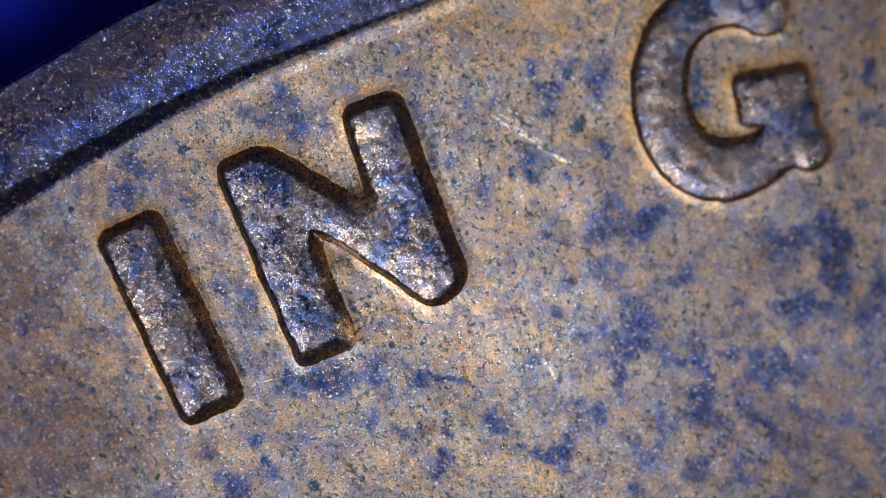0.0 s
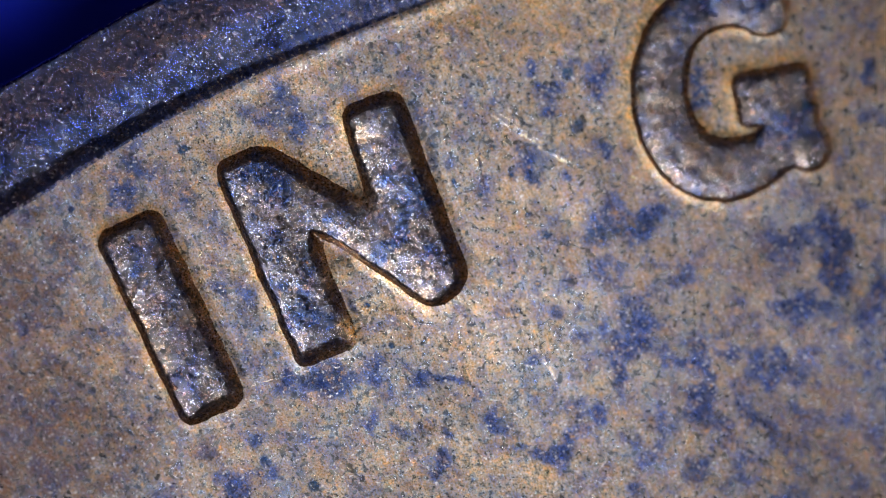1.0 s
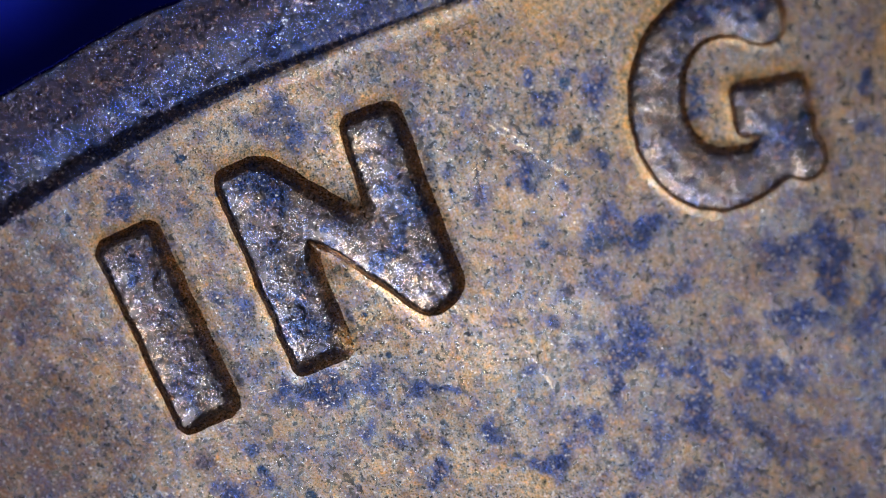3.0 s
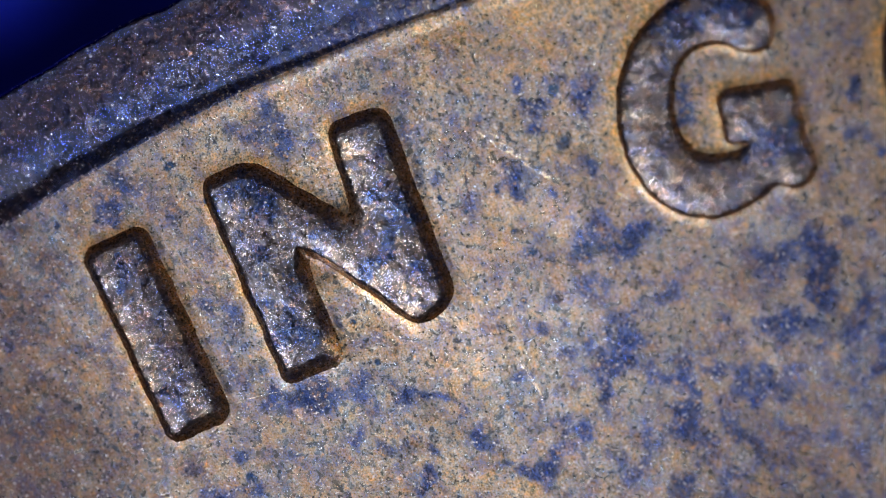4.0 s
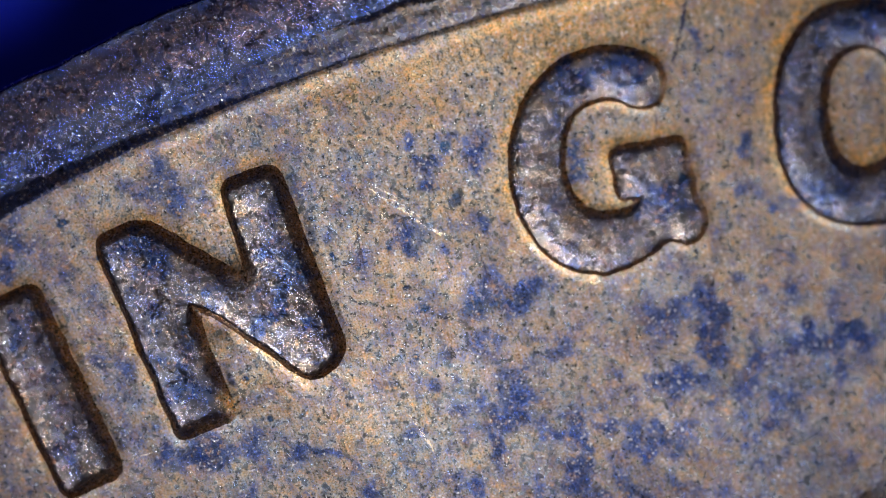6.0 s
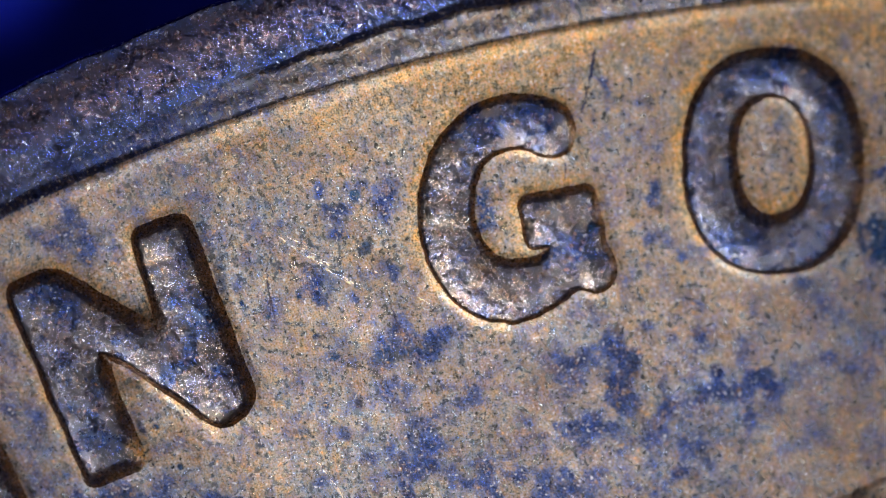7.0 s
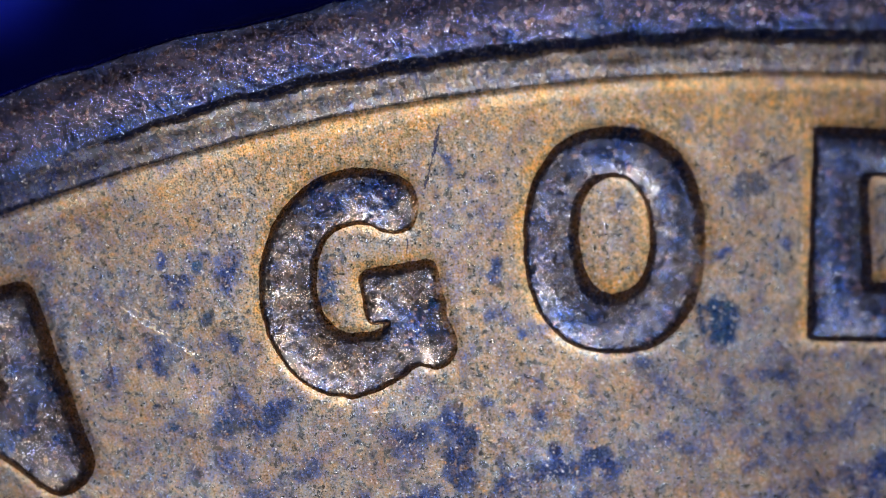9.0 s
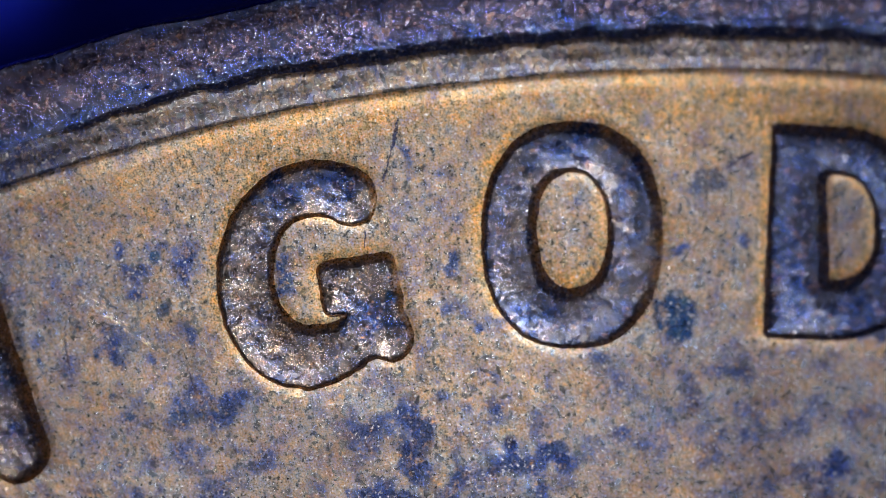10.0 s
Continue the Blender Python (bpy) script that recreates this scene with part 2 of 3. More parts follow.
TONED_MIDDLE = [
    (211, 316, 22, 17, 0.20), (186, 281, 26, 12, 0.20), (276, 326, 34, 28, 0.15), (271, 276, 8, 22, 0.18), (156, 316, 8, 18, 0.18),
    (91, 261, 10, 14, 0.14), (186, 241, 15, 10, 0.17), (156, 121, 10, 22, 0.20), (156, 166, 14, 12, 0.16), (221, 131, 12, 10, 0.16),
    (291, 176, 8, 20, 0.16), (296, 71, 10, 15, 0.20), (346, 31, 38, 34, 0.24), (300, 34, 44, 30, 0.12), (326, -144, 34, 40, 0.26),
    (313, -224, 10, 16, 0.32), (236, -299, 30, 25, 0.18), (226, -334, 20, 28, 0.16), (201, -374, 28, 22, 0.26),
]
TONED_LOWER = [
    (336, -84, 18, 10, 0.16), (381, -329, 10, 28, 0.22), (351, -359, 22, 18, 0.18), (6, -234, 30, 10, 0.22), (86, -294, 10, 14, 0.20),
    (16, -324, 16, 20, 0.20), (101, -314, 22, 12, 0.20), (146, -344, 18, 10, 0.18), (166, -199, 20, 10, 0.18), (186, -109, 22, 12, 0.18),
    (236, -160, 20, 26, 0.12), (466, -249, 26, 50, 0.20), (276, -299, 12, 14, 0.22), (86, -414, 20, 12, 0.16), (336, -419, 12, 12, 0.18),
    # the 210 by 160 row is a lilac haze of the light, painted in
    (456, -374, 16, 10, 0.18), (576, -280, 210, 160, 0.06), (446, -200, 24, 30, 0.14), (520, -320, 60, 40, 0.08),
]
TONED_RIGHT = [
    (636, 21, 60, 28, 0.16), (686, -19, 24, 24, 0.30), (646, -109, 48, 17, 0.28), (601, -104, 10, 12, 0.20), (591, -209, 28, 26, 0.32),
    (506, -184, 16, 11, 0.28), (556, -139, 9, 12, 0.22), (696, -134, 20, 14, 0.18), (666, 60, 10, 18, 0.20), (698, -60, 14, 18, 0.20),
    (612, 0, 38, 30, 0.10), (893, -37, 56, 33, 0.52), (846, 53, 25, 34, 0.13), (778, -48, 20, 30, 0.18), (736, 81, 12, 12, 0.18),
    (689, 38, 20, 26, 0.2), (962, -30, 14, 18, 0.24), (1061, 22, 16, 14, 0.27), (1225, 25, 16, 10, 0.20),
]
TONED_FAR = [
    (1265, 359, 12, 12, 0.24), (1151, 348, 14, 10, 0.18), (1420, -50, 30, 34, 0.34), (1374, 27, 14, 12, 0.15), (1248, 138, 36, 14, 0.10),
    (663, 498, 22, 24, 0.24), (748, 315, 14, 16, 0.24), (741, 225, 12, 12, 0.20), (449, 282, 20, 30, 0.24), (811, 212, 26, 20, 0.18),
    (797, -175, 15, 20, 0.24), (1003, 147, 35, 20, 0.12), (1240, 60, 200, 120, 0.04), (800, -120, 45, 60, 0.14), (781, 57, 10, 9, 0.20),
]
TONED_LETTERS = [
    (508, 438, 75, 26, 0.16), (613, 216, 42, 26, 0.30), (560, 450, 34, 26, 0.18), (-304, 121, 42, 36, 0.16), (-64, 71, 40, 50, 0.12), (-559, -19, 26, 26, 0.16),
    (911, 224, 28, 26, 0.24), (962, 537, 30, 26, 0.26), (1471, 238, 46, 24, 0.32), (1080, 440, 24, 60, 0.16), (420, 410, 40, 40, 0.12), (-460, -240, 40, 30, 0.12),
    (-230, -110, 30, 40, 0.1), (1340, 330, 20, 80, 0.14),
]
TEAL_STAINS = [
    (1143, 228, 42, 46, 0.85), (1200, 472, 34, 24, 0.55), (1017, 146, 34, 24, 0.35), (696, 110, 14, 12, 0.4), (-258, 215, 40, 35, 0.22), (290, 36, 34, 22, 0.38),
    (-20, 176, 12, 48, 0.5), (239, 216, 14, 14, 0.6), (449, 282, 16, 26, 0.35), (-700, 16, 24, 20, 0.3),
]
RUSTY = [(248, -329, 40, 34, 0.3), (520, -180, 60, 120, 0.2), (420, 60, 50, 60, 0.2), (1180, -40, 90, 70, 0.3), (1090, -160, 80, 60, 0.25), (100, -400, 90, 50, 0.35), (-380, 190, 60, 20, 0.35), (130, 60, 60, 60, 0.25)]
PATINA = [
    (-730, -330, 220, 200, 0.62), (-760, -60, 130, 150, 0.6), (-540, -300, 130, 150, 0.4), (556, -9, 44, 55, 0.5), (406, -229, 12, 34, 0.5), (236, -114, 28, 14, 0.4),
    (306, -69, 22, 15, 0.4), (626, -344, 14, 10, 0.4), (528, -43, 14, 40, 0.5), (562, 18, 24, 14, 0.4), (995, 93, 8, 18, 0.5), (1084, 147, 12, 14, 0.3), (-470, 250, 60, 16, 0.3),
]
DOTS = [
    (-134, -101, 6), (-459, 176, 10), (-734, -304, 7), (-229, -421, 10), (53, -132, 6), (-315, -378, 9), (-395, 113, 6),
    (640, 255, 9), (-659, 71, 7), (-590, 80, 5), (-480, 240, 5), (186, 25, 8), (218, 311, 9), (120, 130, 5), (88, 180, 6),
    (66, 96, 5), (150, 60, 6), (20, 120, 5), (-90, -170, 6), (-560, -60, 7), (-520, -300, 6), (170, -60, 7),
]


def stains(x, y, warm=None, brown=None):
    """The four channels of the stain map: blue toning, teal spots, warm copper with painted glow, brown patina."""
    wob, wob2 = EDGES(x, y), EDGES(y + 77.0, x)
    broken = PATCHES(x, y)
    blue, teal = np.zeros_like(x), np.zeros_like(x)
    for px, py, hx, hy, depth in TONED_LEFT + TONED_MIDDLE + TONED_LOWER + TONED_RIGHT + TONED_FAR + TONED_LETTERS:
        near = (np.abs(x - px) < 3 * hx) & (np.abs(y - py) < 3 * hy)
        q = ((x[near] - px) / hx + 0.38 * wob[near]) ** 2 + ((y[near] - py) / hy + 0.38 * wob2[near]) ** 2
        blue[near] += depth * np.exp(-q ** 1.3) * np.clip(0.95 + 0.3 * broken[near], 0.35, 1.5)
    for px, py, hx, hy, depth in TEAL_STAINS:
        q = np.hypot((x - px) / hx + 0.14 * wob, (y - py) / hy + 0.14 * wob2)
        teal = np.maximum(teal, depth * np.clip((1.15 - q) / 0.35, 0, 1))
    for px, py, r in DOTS:
        q = np.hypot((x - px) / r + 0.15 * wob, (y - py) / r + 0.15 * wob2)
        teal = np.maximum(teal, 0.85 * np.clip((1.3 - q) / 0.6, 0, 1))
    blue += 0.01 + 0.015 * np.maximum(WAVES(x, y), -0.5) + 0.04 * np.maximum(broken, -0.4)
    warm = np.zeros_like(x) if warm is None else warm
    brown = np.zeros_like(x) if brown is None else brown
    for px, py, hx, hy, depth in RUSTY:
        warm = np.maximum(warm, 0.8 * depth * np.exp(-((x - px) / hx + 0.3 * wob) ** 2 - ((y - py) / hy + 0.3 * wob2) ** 2))
    for px, py, hx, hy, depth in PATINA:
        brown = np.maximum(brown, depth * np.exp(-((x - px) / hx + 0.3 * wob) ** 2 - ((y - py) / hy + 0.3 * wob2) ** 2))
    blue = blue * (1 - 0.4 * warm) - 0.10 * warm
    return np.clip(np.stack([blue, teal, warm, brown], -1), -0.3, 1)


def sheet(name, x, y, z, faces, material, parent, colours, label=""):
    """One mesh part from places (x, y) on the coin's face and heights z in metres above the mat."""
    mesh = bpy.data.meshes.new(name)
    co = np.stack([(x - CENTRE[0]) * U, (y - CENTRE[1]) * U, z], -1).reshape(-1, 3)
    mesh.vertices.add(len(co))
    mesh.vertices.foreach_set("co", co.astype(np.float32).ravel())
    mesh.loops.add(faces.size)
    mesh.loops.foreach_set("vertex_index", faces.astype(np.int32).ravel())
    mesh.polygons.add(len(faces))
    mesh.polygons.foreach_set("loop_start", (np.arange(len(faces)) * 4).astype(np.int32))
    mesh.polygons.foreach_set("use_smooth", np.ones(len(faces), dtype=bool))
    mesh.update(calc_edges=True)
    mesh.validate()
    paint = mesh.attributes.new("stain", "FLOAT_COLOR", "POINT")
    paint.data.foreach_set("color", colours.astype(np.float32).ravel())
    radius = np.hypot(x - CENTRE[0], y - CENTRE[1])
    turned = np.arctan2(x - CENTRE[0], y - CENTRE[1])
    polar = mesh.attributes.new("polar", "FLOAT_VECTOR", "POINT")
    polar.data.foreach_set("vector", np.stack([turned * R_FIELD * U, radius * U, 0 * radius], -1).astype(np.float32).ravel())
    mesh.materials.append(material)
    ob = new(name, mesh)
    ob.parent = parent
    if label:
        tagged(ob, label)
    return ob


def quads(rows, cols, closed=False):
    i, j = np.meshgrid(np.arange(rows - 1), np.arange(cols if closed else cols - 1), indexing="ij")
    k = (j + 1) % cols
    return np.stack([i * cols + j, i * cols + k, (i + 1) * cols + k, (i + 1) * cols + j], -1).reshape(-1, 4)


# ---- letters: signed distances from the foot of the relief, positive inside ----
def d_box(x, y, cx, cy, hx, hy, turn=0.0, r=0.0):
    c, s = math.cos(radians(turn)), math.sin(radians(turn))
    u, v = c * (x - cx) + s * (y - cy), -s * (x - cx) + c * (y - cy)
    qx, qy = np.abs(u) - hx + r, np.abs(v) - hy + r
    return r - np.hypot(np.maximum(qx, 0), np.maximum(qy, 0)) - np.minimum(np.maximum(qx, qy), 0)


def d_oval(x, y, cx, cy, hx, hy, n=2.0, lean=0.0):
    u, v = np.abs((x - cx - lean * (y - cy)) / hx) + 1e-6, np.abs((y - cy) / hy) + 1e-6
    f = (u ** n + v ** n) ** (1 / n)
    g = np.hypot(u ** (n - 1) / hx, v ** (n - 1) / hy) * f ** (1 - n)
    return (1 - f) / np.maximum(g, 1e-4)


def either(a, b, k=10.0):
    h = np.clip(0.5 + 0.5 * (a - b) / k, 0, 1)
    return b + (a - b) * h + k * h * (1 - h)


def both(a, b, k=10.0):
    return -either(-a, -b, k)


def d_hull(x, y, corners, k=28.0):
    """A convex plate with rounded corners, given clockwise."""
    d = None
    for (ax, ay), (bx, by) in zip(corners, corners[1:] + corners[:1]):
        length = math.hypot(bx - ax, by - ay)
        side = ((x - ax) * (by - ay) - (y - ay) * (bx - ax)) / length
        d = side if d is None else both(d, side, k)
    return d


def shape_i(x, y):
    return d_box(x, y, -2, 3, 64, 192, 25.2, 30)


def shape_n(x, y):
    left = d_hull(x, y, [(-238, 111), (-150, 153), (-105, 129), (28, -207), (-82, -254)], 26)
    right = d_hull(x, y, [(-14, 213), (96, 251), (226, -97), (163, -149), (84, -98)], 34)
    bar = d_hull(x, y, [(-142, 151), (148, -17), (148, -139), (-142, 46)], 20)
    return either(either(left, bar, 10), right, 14)


def shape_g(x, y):
    bowl = both(d_oval(x, y, -4, -1, 176, 206, 2.05, 0.02), 0.44 * (x + 17) * -1 + 0.9 * (y + 212), 30)
    hole = d_oval(x, y, -2, 6, 74, 97, 2.2)
    ring = both(bowl, -hole, 4)
    ring = both(ring, -d_box(x, y, 130, 62, 95, 31, 0, 10), 6)
    ring = both(ring, 104 - x + 0.12 * (y - 150) + 12 * (y < 40), 20)
    lobe = d_oval(x, y, 64, 124, 37, 37)
    block = d_box(x, y, 73, -17, 72, 51, 9, 22)
    join = d_box(x, y, 106, -75, 47, 52, 0, 14)
    spur = d_oval(x, y, 131, -111, 42, 43)
    lower = both(both(bowl, d_box(x, y, 80, -165, 95, 70, 0, 10), 4), -hole, 4)
    return either(either(either(ring, lobe, 10), either(block, join, 10), 8), either(spur, lower, 12), 20)


def shape_o(x, y):
    return both(d_oval(x, y, 0, 1, 161, 202, 2.3), -d_oval(x, y, 0, 9, 61, 101, 2.25), 4)


def shape_d(x, y):
    outer = both(d_oval(x, y, 60, 0, 235, 194, 2.5), d_box(x, y, 149, 0, 152, 192, -2.5, 12), 8)
    return both(outer, -both(d_oval(x, y, 104, 10, 82, 92, 2.6), x - 106 + 0.03 * y, 10), 4)


def inset(d, step):
    """Distances from the outline, also where strokes meet at a notch, for the inside of a letter drawn on a square grid."""
    edge = []
    for axis in (0, 1):
        a, b = (d[:-1], d[1:]) if axis == 0 else (d[:, :-1], d[:, 1:])
        i, j = np.nonzero((a > 0) != (b > 0))
        t = a[i, j] / (a[i, j] - b[i, j])
        edge.append(np.stack([i + t, j + 0.0], -1) if axis == 0 else np.stack([i + 0.0, j + t], -1))
    edge = np.concatenate(edge)
    i, j = np.nonzero(d > 6)
    far = np.empty(len(i))
    for k in range(0, len(i), 2000):
        far[k:k + 2000] = np.sqrt(((i[k:k + 2000, None] - edge[:, 0]) ** 2 + (j[k:k + 2000, None] - edge[:, 1]) ** 2).min(1))
    out = d.copy()
    out[i, j] = np.maximum(d[i, j], np.minimum(far * step, 90.0))
    return out


def smooth(v, a, b):
    t = np.clip((v - a) / (b - a), 0, 1)
    return t * t * (3 - 2 * t)


def ground(x, y):
    """The field's own unevenness, in units."""
    return 1.1 * WAVES(x, y) + 0.03 * ROUGH(x, y)


# notches that the strike left half filled: plan x, y, reach, height
FILLED = [(-134, 78, 36, 12), (-108, 66, 26, 5), (-196, -42, 34, 10)]


def filling(x, y):
    return sum(h * np.exp(-((x - fx) ** 2 + (y - fy) ** 2) / r ** 2) for fx, fy, r, h in FILLED)


# where the letters are weakly struck: local x, y, reach, share of the height that is lost, widening of the wall
WEAK = {
    "letter_i": [(92, -156, 40, 0.25, 0.4)],
    "letter_n": [(36, 44, 40, 0.1, 0.8), (6, -208, 58, 0.5, 1.3), (-70, -246, 30, 0.4, 0.2)],
    "letter_g": [(135, -120, 60, 0.5, 0.3), (100, 112, 45, 0.5, 0.3), (146, -10, 40, 0.35, 0.4)],
    "letter_o": [(60, -180, 70, 0.4, 0.3), (150, -60, 80, 0.15, 0.6)],
    "letter_d": [(-6, -150, 60, 0.35, 0.5)],
}


def letter(name, shape, cx, cy, turn, half, tall, wall, parent):
    """A raised letter whose walls rise from the field and round over into a worn, uneven top."""
    step = 2.5
    ax = np.arange(-half, half + step, step)
    lx, ly = np.meshgrid(ax, ax)
    c, s = math.cos(radians(turn)), math.sin(radians(turn))
    x, y = cx + c * lx - s * ly, cy + s * lx + c * ly
    plain = inset(shape(lx, ly), step)
    d = plain + 0.75 * EDGES(x, y) + 0.45 * ROUGH(x, y)
    # the walls that face up and right lie flatter than those that face down and left
    gy, gx = np.gradient(plain, step)
    east, north = {"letter_i": (0.16, 0.2), "letter_n": (0.12, 0.3), "letter_g": (0.1, 0.5)}.get(name, (0.25, 0.5))
    wall = wall * (1 - np.clip(east * gx + north * gy, -0.55, 0.55))
    for wx, wy, reach, loss, spread in WEAK.get(name, []):
        near = np.exp(-((lx - wx) ** 2 + (ly - wy) ** 2) / reach ** 2)
        tall, wall = tall * (1 - loss * near), wall * (1 + spread * near)
    t = np.clip(d / wall, 0, 1)
    rise = 1 - (1 - t ** 1.25) ** 1.7
    flare = 2.0 * np.clip(1 + d / 16, 0, 1) ** 2 * (d < 0) + 2.0 * (d >= 0) * (1 - t)
    crown = 8.0 * (1 - (1 - np.clip(plain / 58, 0, 1)) ** 2)
    height = tall * rise + filling(x, y) * (1 - rise) + flare + crown + np.clip(d, -9, 0) * 1.6 + ground(*on_face(x, y))
    height += t * (0.12 * ROUGH(x, y) + 0.4 * LUMPS(x, y) + 0.5 * WAVES(2.2 * x, 2.2 * y))
    faces = quads(len(ax), len(ax))
    faces = faces[(d.ravel()[faces] > -5).any(1)]
    used = np.unique(faces)
    renumber = np.zeros(d.size, dtype=int)
    renumber[used] = np.arange(len(used))
    x, y, z = x.ravel()[used], y.ravel()[used], Z_FIELD + height.ravel()[used] * U
    # bounced light on the walls, put in as a warmer colour
    bounce = (0.6 * (1 - smooth(d, 4, 0.8 * wall))).ravel()[used]
    paint = stains(x, y, bounce)
    paint[:, 0] += {"letter_o": 0.05, "letter_d": 0.11, "letter_n": 0.02, "letter_g": -0.01}.get(name, 0.0)
    return sheet(name, *on_face(x, y), z, renumber[faces], LETTER, parent, paint)


# letters: middle, turn, half size of the cell, height and width of the wall
LETTERS = [
    ("letter_i", shape_i, -480, -124, 0, 230, 20, 22), ("letter_n", shape_n, -172, 38, 0, 260, 20, 22), ("letter_g", shape_g, 510.7, 286.5, 1.567, 235, 10, 14),
    ("letter_o", shape_o, 958.6, 368.8, 1.567, 235, 12.5, 18), ("letter_d", shape_d, 1304.4, 382.3, 1.567, 330, 13, 18),
]


def from_letters(x, y, dx=0.0, dy=0.0):
    """Distance from the nearest letter's foot, negative outside."""
    most = np.full_like(x, -300.0)
    for _, shape, cx, cy, turn, half, _, _ in LETTERS:
        c, s = math.cos(radians(turn)), math.sin(radians(turn))
        lx, ly = c * (x - cx) + s * (y - cy), -s * (x - cx) + c * (y - cy)
        near = (np.abs(lx) < half + 60) & (np.abs(ly) < half + 60)
        most[near] = np.maximum(most[near], shape(lx[near] + dx, ly[near] + dy))
    return most


# scratches: plan x, y of both ends and half width
BRIGHT_SCRATCHES = [
    (84, 238, 122, 211, 2.4), (96, 240, 136, 219, 1.4), (124, 218, 178, 185, 2.2), (131, 207, 163, 190, 3.6), (166, 180, 230, 150, 2.2), (150, 192, 190, 166, 1.6), (182, 168, 214, 153, 1.6), (112, 216, 140, 198, 1.6), (178, -196, 202, -236, 3.2), (172, -178, 180, -196, 1.0),
    (416, -299, 434, -360, 1.5), (-354, -249, -262, -222, 1.3), (142, -150, 190, -214, 1.4), (150, -128, 160, -150, 1.0), (918, 495, 932, 430, 1.8),
    (934, 420, 950, 350, 1.8), (905, 470, 914, 400, 1.3), (-330, -108, -290, -104, 1.2), (330, 130, 360, 112, 1.2), (-508, 395, -470, 372, 1.3),
    (-640, 352, -600, 326, 1.3), (240, 180, 262, 172, 1.0),
]
# dark lines: low ridges whose darkness is in the copper's colour
DARK_LINES = [
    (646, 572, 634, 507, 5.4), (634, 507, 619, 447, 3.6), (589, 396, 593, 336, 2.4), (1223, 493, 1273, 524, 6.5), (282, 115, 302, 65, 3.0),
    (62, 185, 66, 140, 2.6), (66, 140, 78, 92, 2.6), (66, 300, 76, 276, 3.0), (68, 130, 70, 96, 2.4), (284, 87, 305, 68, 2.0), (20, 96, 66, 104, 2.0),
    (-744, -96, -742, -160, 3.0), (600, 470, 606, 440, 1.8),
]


def scratch(x0, y0, x1, y1, half, material, tall, parent):
    """A ragged ridge or groove edge with a triangular section that tapers to both ends."""
    n = 14
    t = np.linspace(0, 1, n)
    length = math.hypot(x1 - x0, y1 - y0)
    nx, ny = -(y1 - y0) / length, (x1 - x0) / length
    bend = 0.02 * length * np.sin(np.pi * t) + 0.8 * ROUGH(300 * t + x0, y0 + 0 * t)
    wide = half * np.sqrt(np.sin(np.pi * np.clip(t, 0.02, 0.98))) * (1 + 0.3 * EDGES(200 * t + y0, x0 + 0 * t))
    rows = []
    for side, up in ((-1.0, -0.6), (0.0, tall), (1.0, -0.6)):
        px, py = x0 + t * (x1 - x0) + nx * (bend + side * wide), y0 + t * (y1 - y0) + ny * (bend + side * wide)
        fx, fy = on_face(px, py)
        rows.append((fx, fy, Z_FIELD + U * (ground(fx, fy) + up)))
    x, y, z = (np.stack([row[k] for row in rows]) for k in range(3))
    return sheet("scratch", x, y, z, quads(3, n), material, parent, 0 * stains(x, y))


def portrait(parent):
    """The top of the portrait's head, a low dome with strands of hair, cut off by the view."""
    gx, gy = np.meshgrid(np.arange(560, 1900, 9.0), np.arange(-1300, -90, 9.0))
    d = 778 - np.hypot(gx - 1398, gy + 938) + 10 * EDGES(gx * 0.4, gy * 0.4)
    t = np.clip(d / 60, 0, 1)
    height = 9 * np.sin(0.5 * np.pi * t) + 26 * np.clip(d / 300, 0, 1) + t * (4 * WAVES(3 * gx + gy, 3 * gy - gx)) + np.clip(d, -20, 0) * 0.8 + ground(*on_face(gx, gy))
    faces = quads(*gx.shape)
    faces = faces[(d.ravel()[faces] > -12).any(1)]
    used = np.unique(faces)
    renumber = np.zeros(d.size, dtype=int)
    renumber[used] = np.arange(len(used))
    x, y = gx.ravel()[used], gy.ravel()[used]
    return sheet("portrait", *on_face(x, y), Z_FIELD + height.ravel()[used] * U, renumber[faces], FIELD, parent, stains(x, y), "top of a worn portrait in relief")


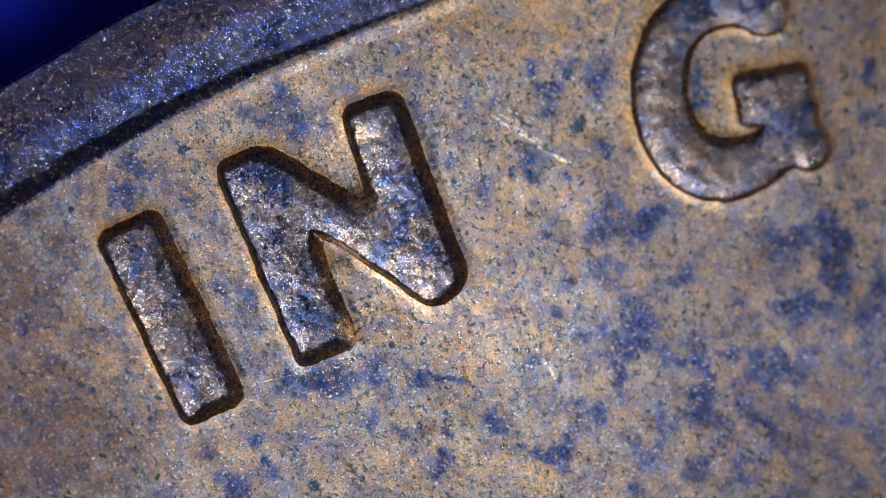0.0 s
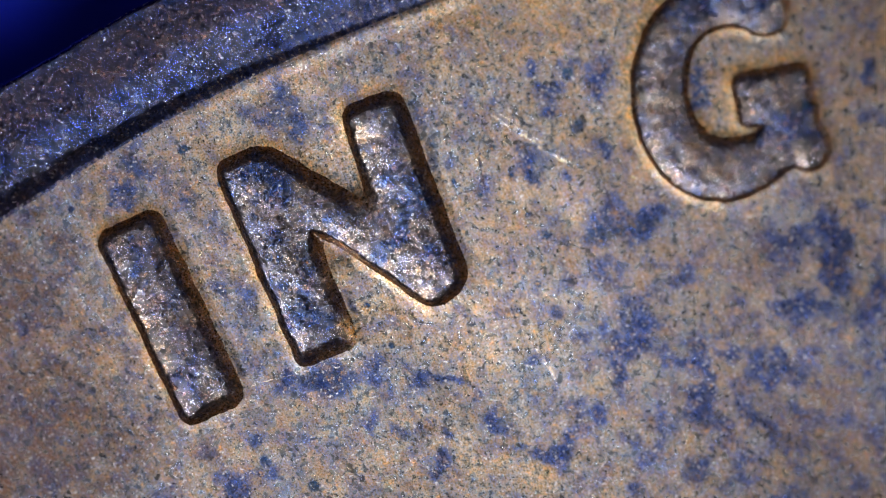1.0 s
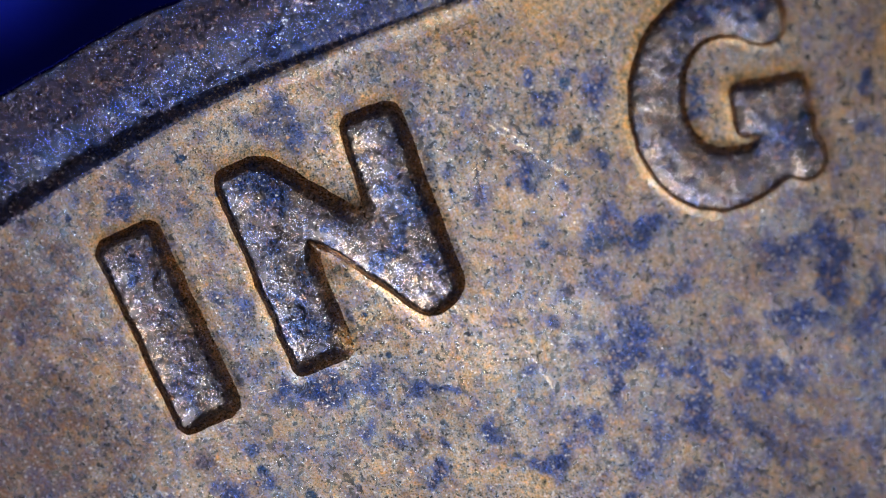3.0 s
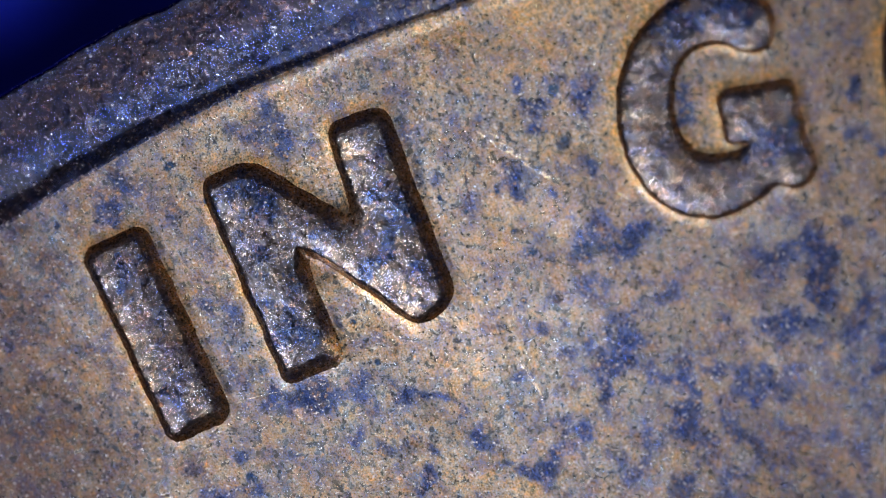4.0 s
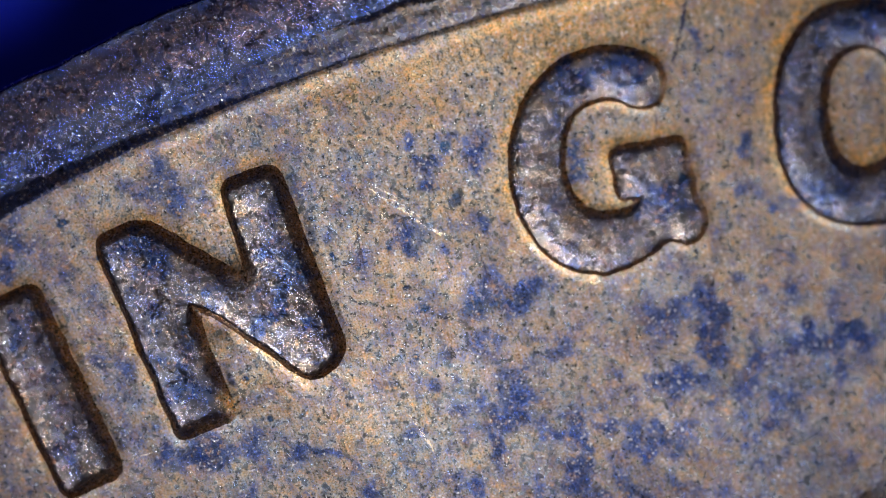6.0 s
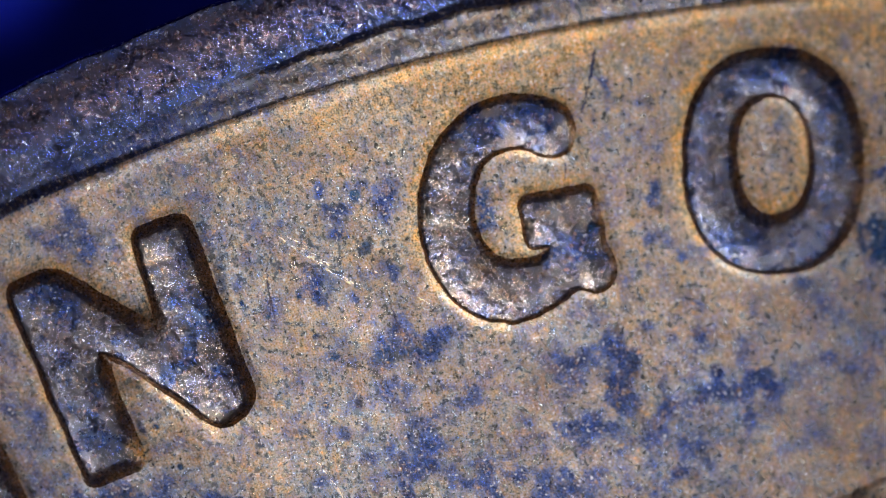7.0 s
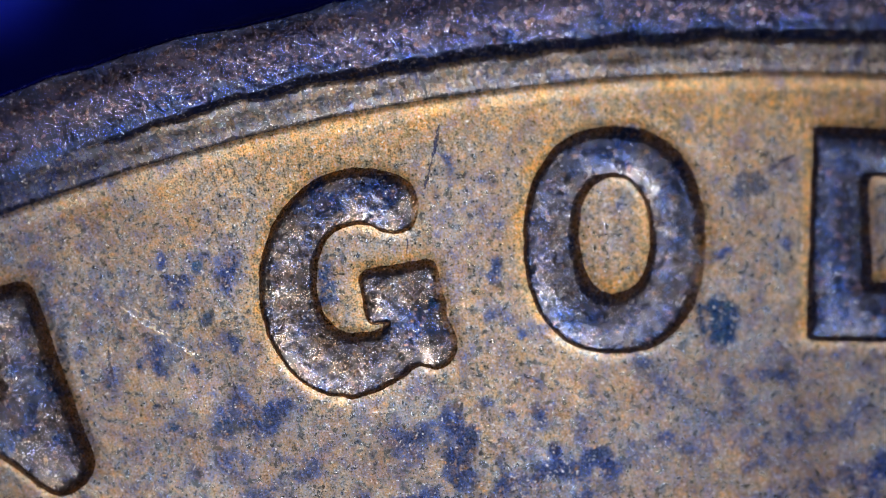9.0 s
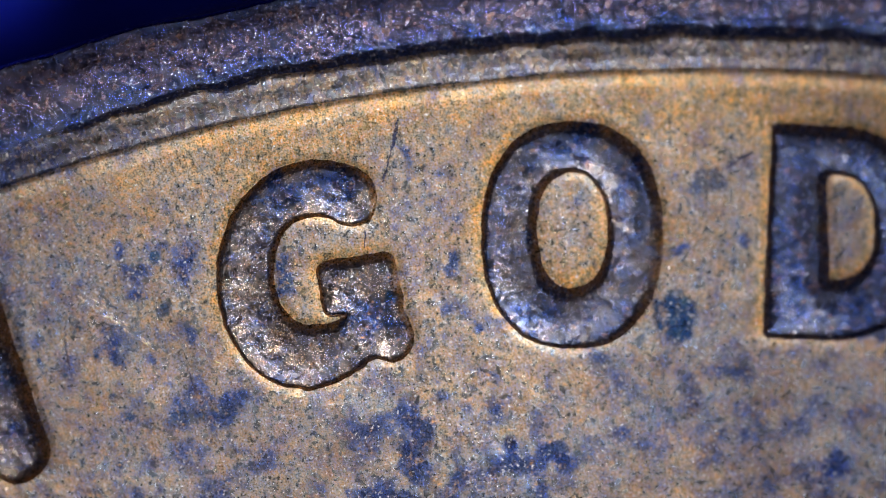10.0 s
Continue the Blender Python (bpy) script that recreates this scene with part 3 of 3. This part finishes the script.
def coin():
    top = tagged(new("coin"), "worn copper coin with blue toning, lying on a blue mat", "coin")
    # the field: fine where the lens passes, coarse elsewhere
    theta = np.radians(np.concatenate([np.arange(-41, 8, 0.06), np.arange(8, 319, 3.0)]))
    r = np.concatenate([np.array([1.0, 400, 800, 1200, 1600, 2000, 2200]), np.arange(2260, R_FIELD + 4, 4.0)])
    rr, th = np.meshgrid(r, theta, indexing="ij")
    x, y = CENTRE[0] + rr * np.sin(th), CENTRE[1] + rr * np.cos(th)
    px, py = on_plan(x, y)
    # an orange glow beside the letters is painted in; copper is warmer along the rim, and the field rises a little to
    # the letters' feet
    warm = np.maximum(0.42 * np.exp(np.minimum(from_letters(px, py, 9, -10), 0) / 8.0) + 0.24 * np.exp(np.minimum(from_letters(px, py, 9, -10), 0) / 32.0) * smooth(px, 100, 400) * np.clip(0.9 + 0.45 * PATCHES(px, py), 0, 1.6), 0.42 * smooth(rr, R_FIELD - 210, R_FIELD - 30) * smooth(px, -100, 400))
    lip = np.interp(np.degrees(th), [-30, -22, 8, 319], [0, 1, 1, 1])
    z = Z_FIELD + U * (ground(x, y) + filling(px, py) + 2.0 * np.clip(1 + from_letters(px, py) / 16, 0, 1) ** 2 + lip * (3.4 * smooth(rr, R_FIELD - 31, R_FIELD - 7) - 2.8 * smooth(rr, R_FIELD - 8, R_FIELD + 4)))
    faces = quads(*rr.shape, closed=True)[:, ::-1]
    sheet("field", x, y, z, faces, FIELD, top, stains(px, py, warm), "flat copper field, tan with blue-grey stains and scratches")
    # the bevel: a striated slope between field and rim; the rim: a step, a flat top and a rounded outer edge that drops to the mat
    theta = np.radians(np.concatenate([np.arange(-41, 8, 0.06), np.arange(8, 319, 2.0)]))

    def rim_part(name, q, fall, inner, material, label):
        qq, th = np.meshgrid(q, theta, indexing="ij")
        drop = np.meshgrid(fall, theta, indexing="ij")[0]
        wide = np.interp(np.degrees(th), [-41, -29, -26, -23.3, -20, -15, -10, 8, 319], [2, 4, 22, 42, 64, 70, 64, 66, 66])
        rough_x, rough_y = th * 3900, np.zeros_like(th)
        wide = wide + 1.5 * EDGES(rough_x * 0.7, rough_y) * smooth(np.degrees(th), -28, -21)
        ss = -6 + qq * (wide + 6) if inner else wide + qq * (214 - wide)
        rr = R_FIELD + ss * (R_COIN - R_FIELD) / 214.0
        rr = rr + smooth(qq, 0.7, 0.95) * (not inner) * (2.5 * EDGES(rough_x * 0.35, rough_y + 90) - 1.0)
        x, y = CENTRE[0] + rr * np.sin(th), CENTRE[1] + rr * np.cos(th)
        full = smooth(np.degrees(th), -20, -9)
        opened = smooth(np.degrees(th), -29, -20)
        lift = ground(x, y) * (drop < 30) + smooth(ss, -4, 40 - 31 * opened) * (13.5 - 10.3 * opened)
        lift += smooth(ss, 4, 70) * (4 + 9 * opened)
        lift += smooth(ss, wide - 7 - 5 * full, wide + 11 + 16 * full) * (0.6 + 7 * smooth(np.degrees(th), -22, -15.5) + 8 * full)
        lift += smooth(ss, wide - 2 + 20 * full, wide + 95) * (10 - 7 * smooth(np.degrees(th), -25, -13)) - smooth(ss, wide + 80, 225) * 12
        lift += np.clip(ss / 20, 0, 1) * (0.08 * ROUGH(x, y) + 0.8 * LUMPS(x, y) * smooth(ss, wide, wide + 30) * (1 - 0.7 * smooth(ss, wide + 40, wide + 80)) + 0.7 * WAVES(2 * x, 2 * y)) * (drop < 30)
        z = np.maximum(Z_FIELD + U * (lift - drop - 4.0 * (ss < -3)), 0.00002)
        # brown patina on the outer half of the rim
        brown = 0.5 * (not inner) * smooth(ss + 12 * EDGES(x, y), wide + 70 - 52 * opened, wide + 125 - 75 * opened) * (1 - smooth(ss + 4 * EDGES(y, x), 180, 204))
        paint = stains(*on_plan(x, y), None, brown)
        paint[..., 0] += (0.05 + 0.05 * full) * (not inner) + 0.16 * inner * (1 - smooth(np.degrees(th), -23, -16)) * (th < 1)
        sheet(name, x, y, z, quads(*ss.shape, closed=True)[:, ::-1], material, top, paint, label)

    q = np.linspace(0, 1, 28)
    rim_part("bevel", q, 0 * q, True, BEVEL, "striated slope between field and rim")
    q = np.concatenate([np.linspace(0, 0.95, 50), 0.95 + 0.05 * np.sin(np.linspace(0.1, np.pi / 2, 9))])
    fall = np.concatenate([np.zeros(50), 24 * (1 - np.cos(np.linspace(0.1, np.pi / 2, 9)))])
    # the rim's bright glints are part of its colour
    rim_part("rim", q, fall, False, RIM, "raised rim, dark and blue-toned with painted bright glints")
    rim_part("edge", np.ones(4), np.array([24.0, 40, 300, 610]), False, DARK_COPPER, "plain dark edge of the coin")
    for name, shape, cx, cy, turn, half, tall, wall in LETTERS:
        letter(name, shape, cx, cy, turn, half, tall, wall, top)
    portrait(top)
    for row in BRIGHT_SCRATCHES:
        scratch(*row[:4], 1.4 * row[4], SCAR, 0.7, top)
    for row in DARK_LINES:
        scratch(*row, DARK_COPPER, 0.7, top)
    return top


COIN = coin()


def desk_mat():
    bm = bmesh.new()
    bmesh.ops.create_cube(bm, size=1.0, matrix=Matrix.Translation((0, 0, -0.0015)) @ Matrix.Diagonal((0.30, 0.22, 0.003, 1)))
    mesh = bpy.data.meshes.new("mat")
    bm.to_mesh(mesh)
    bm.free()
    mesh.materials.append(CLOTH)
    return tagged(new("ground", mesh), "deep blue desk mat under the coin", "mat", kind="structure")


desk_mat()


def motions():
    walk(COIN, [(t, coin_pose(sx, sy, turn)) for t, sx, sy, turn in PUSH])


motions()
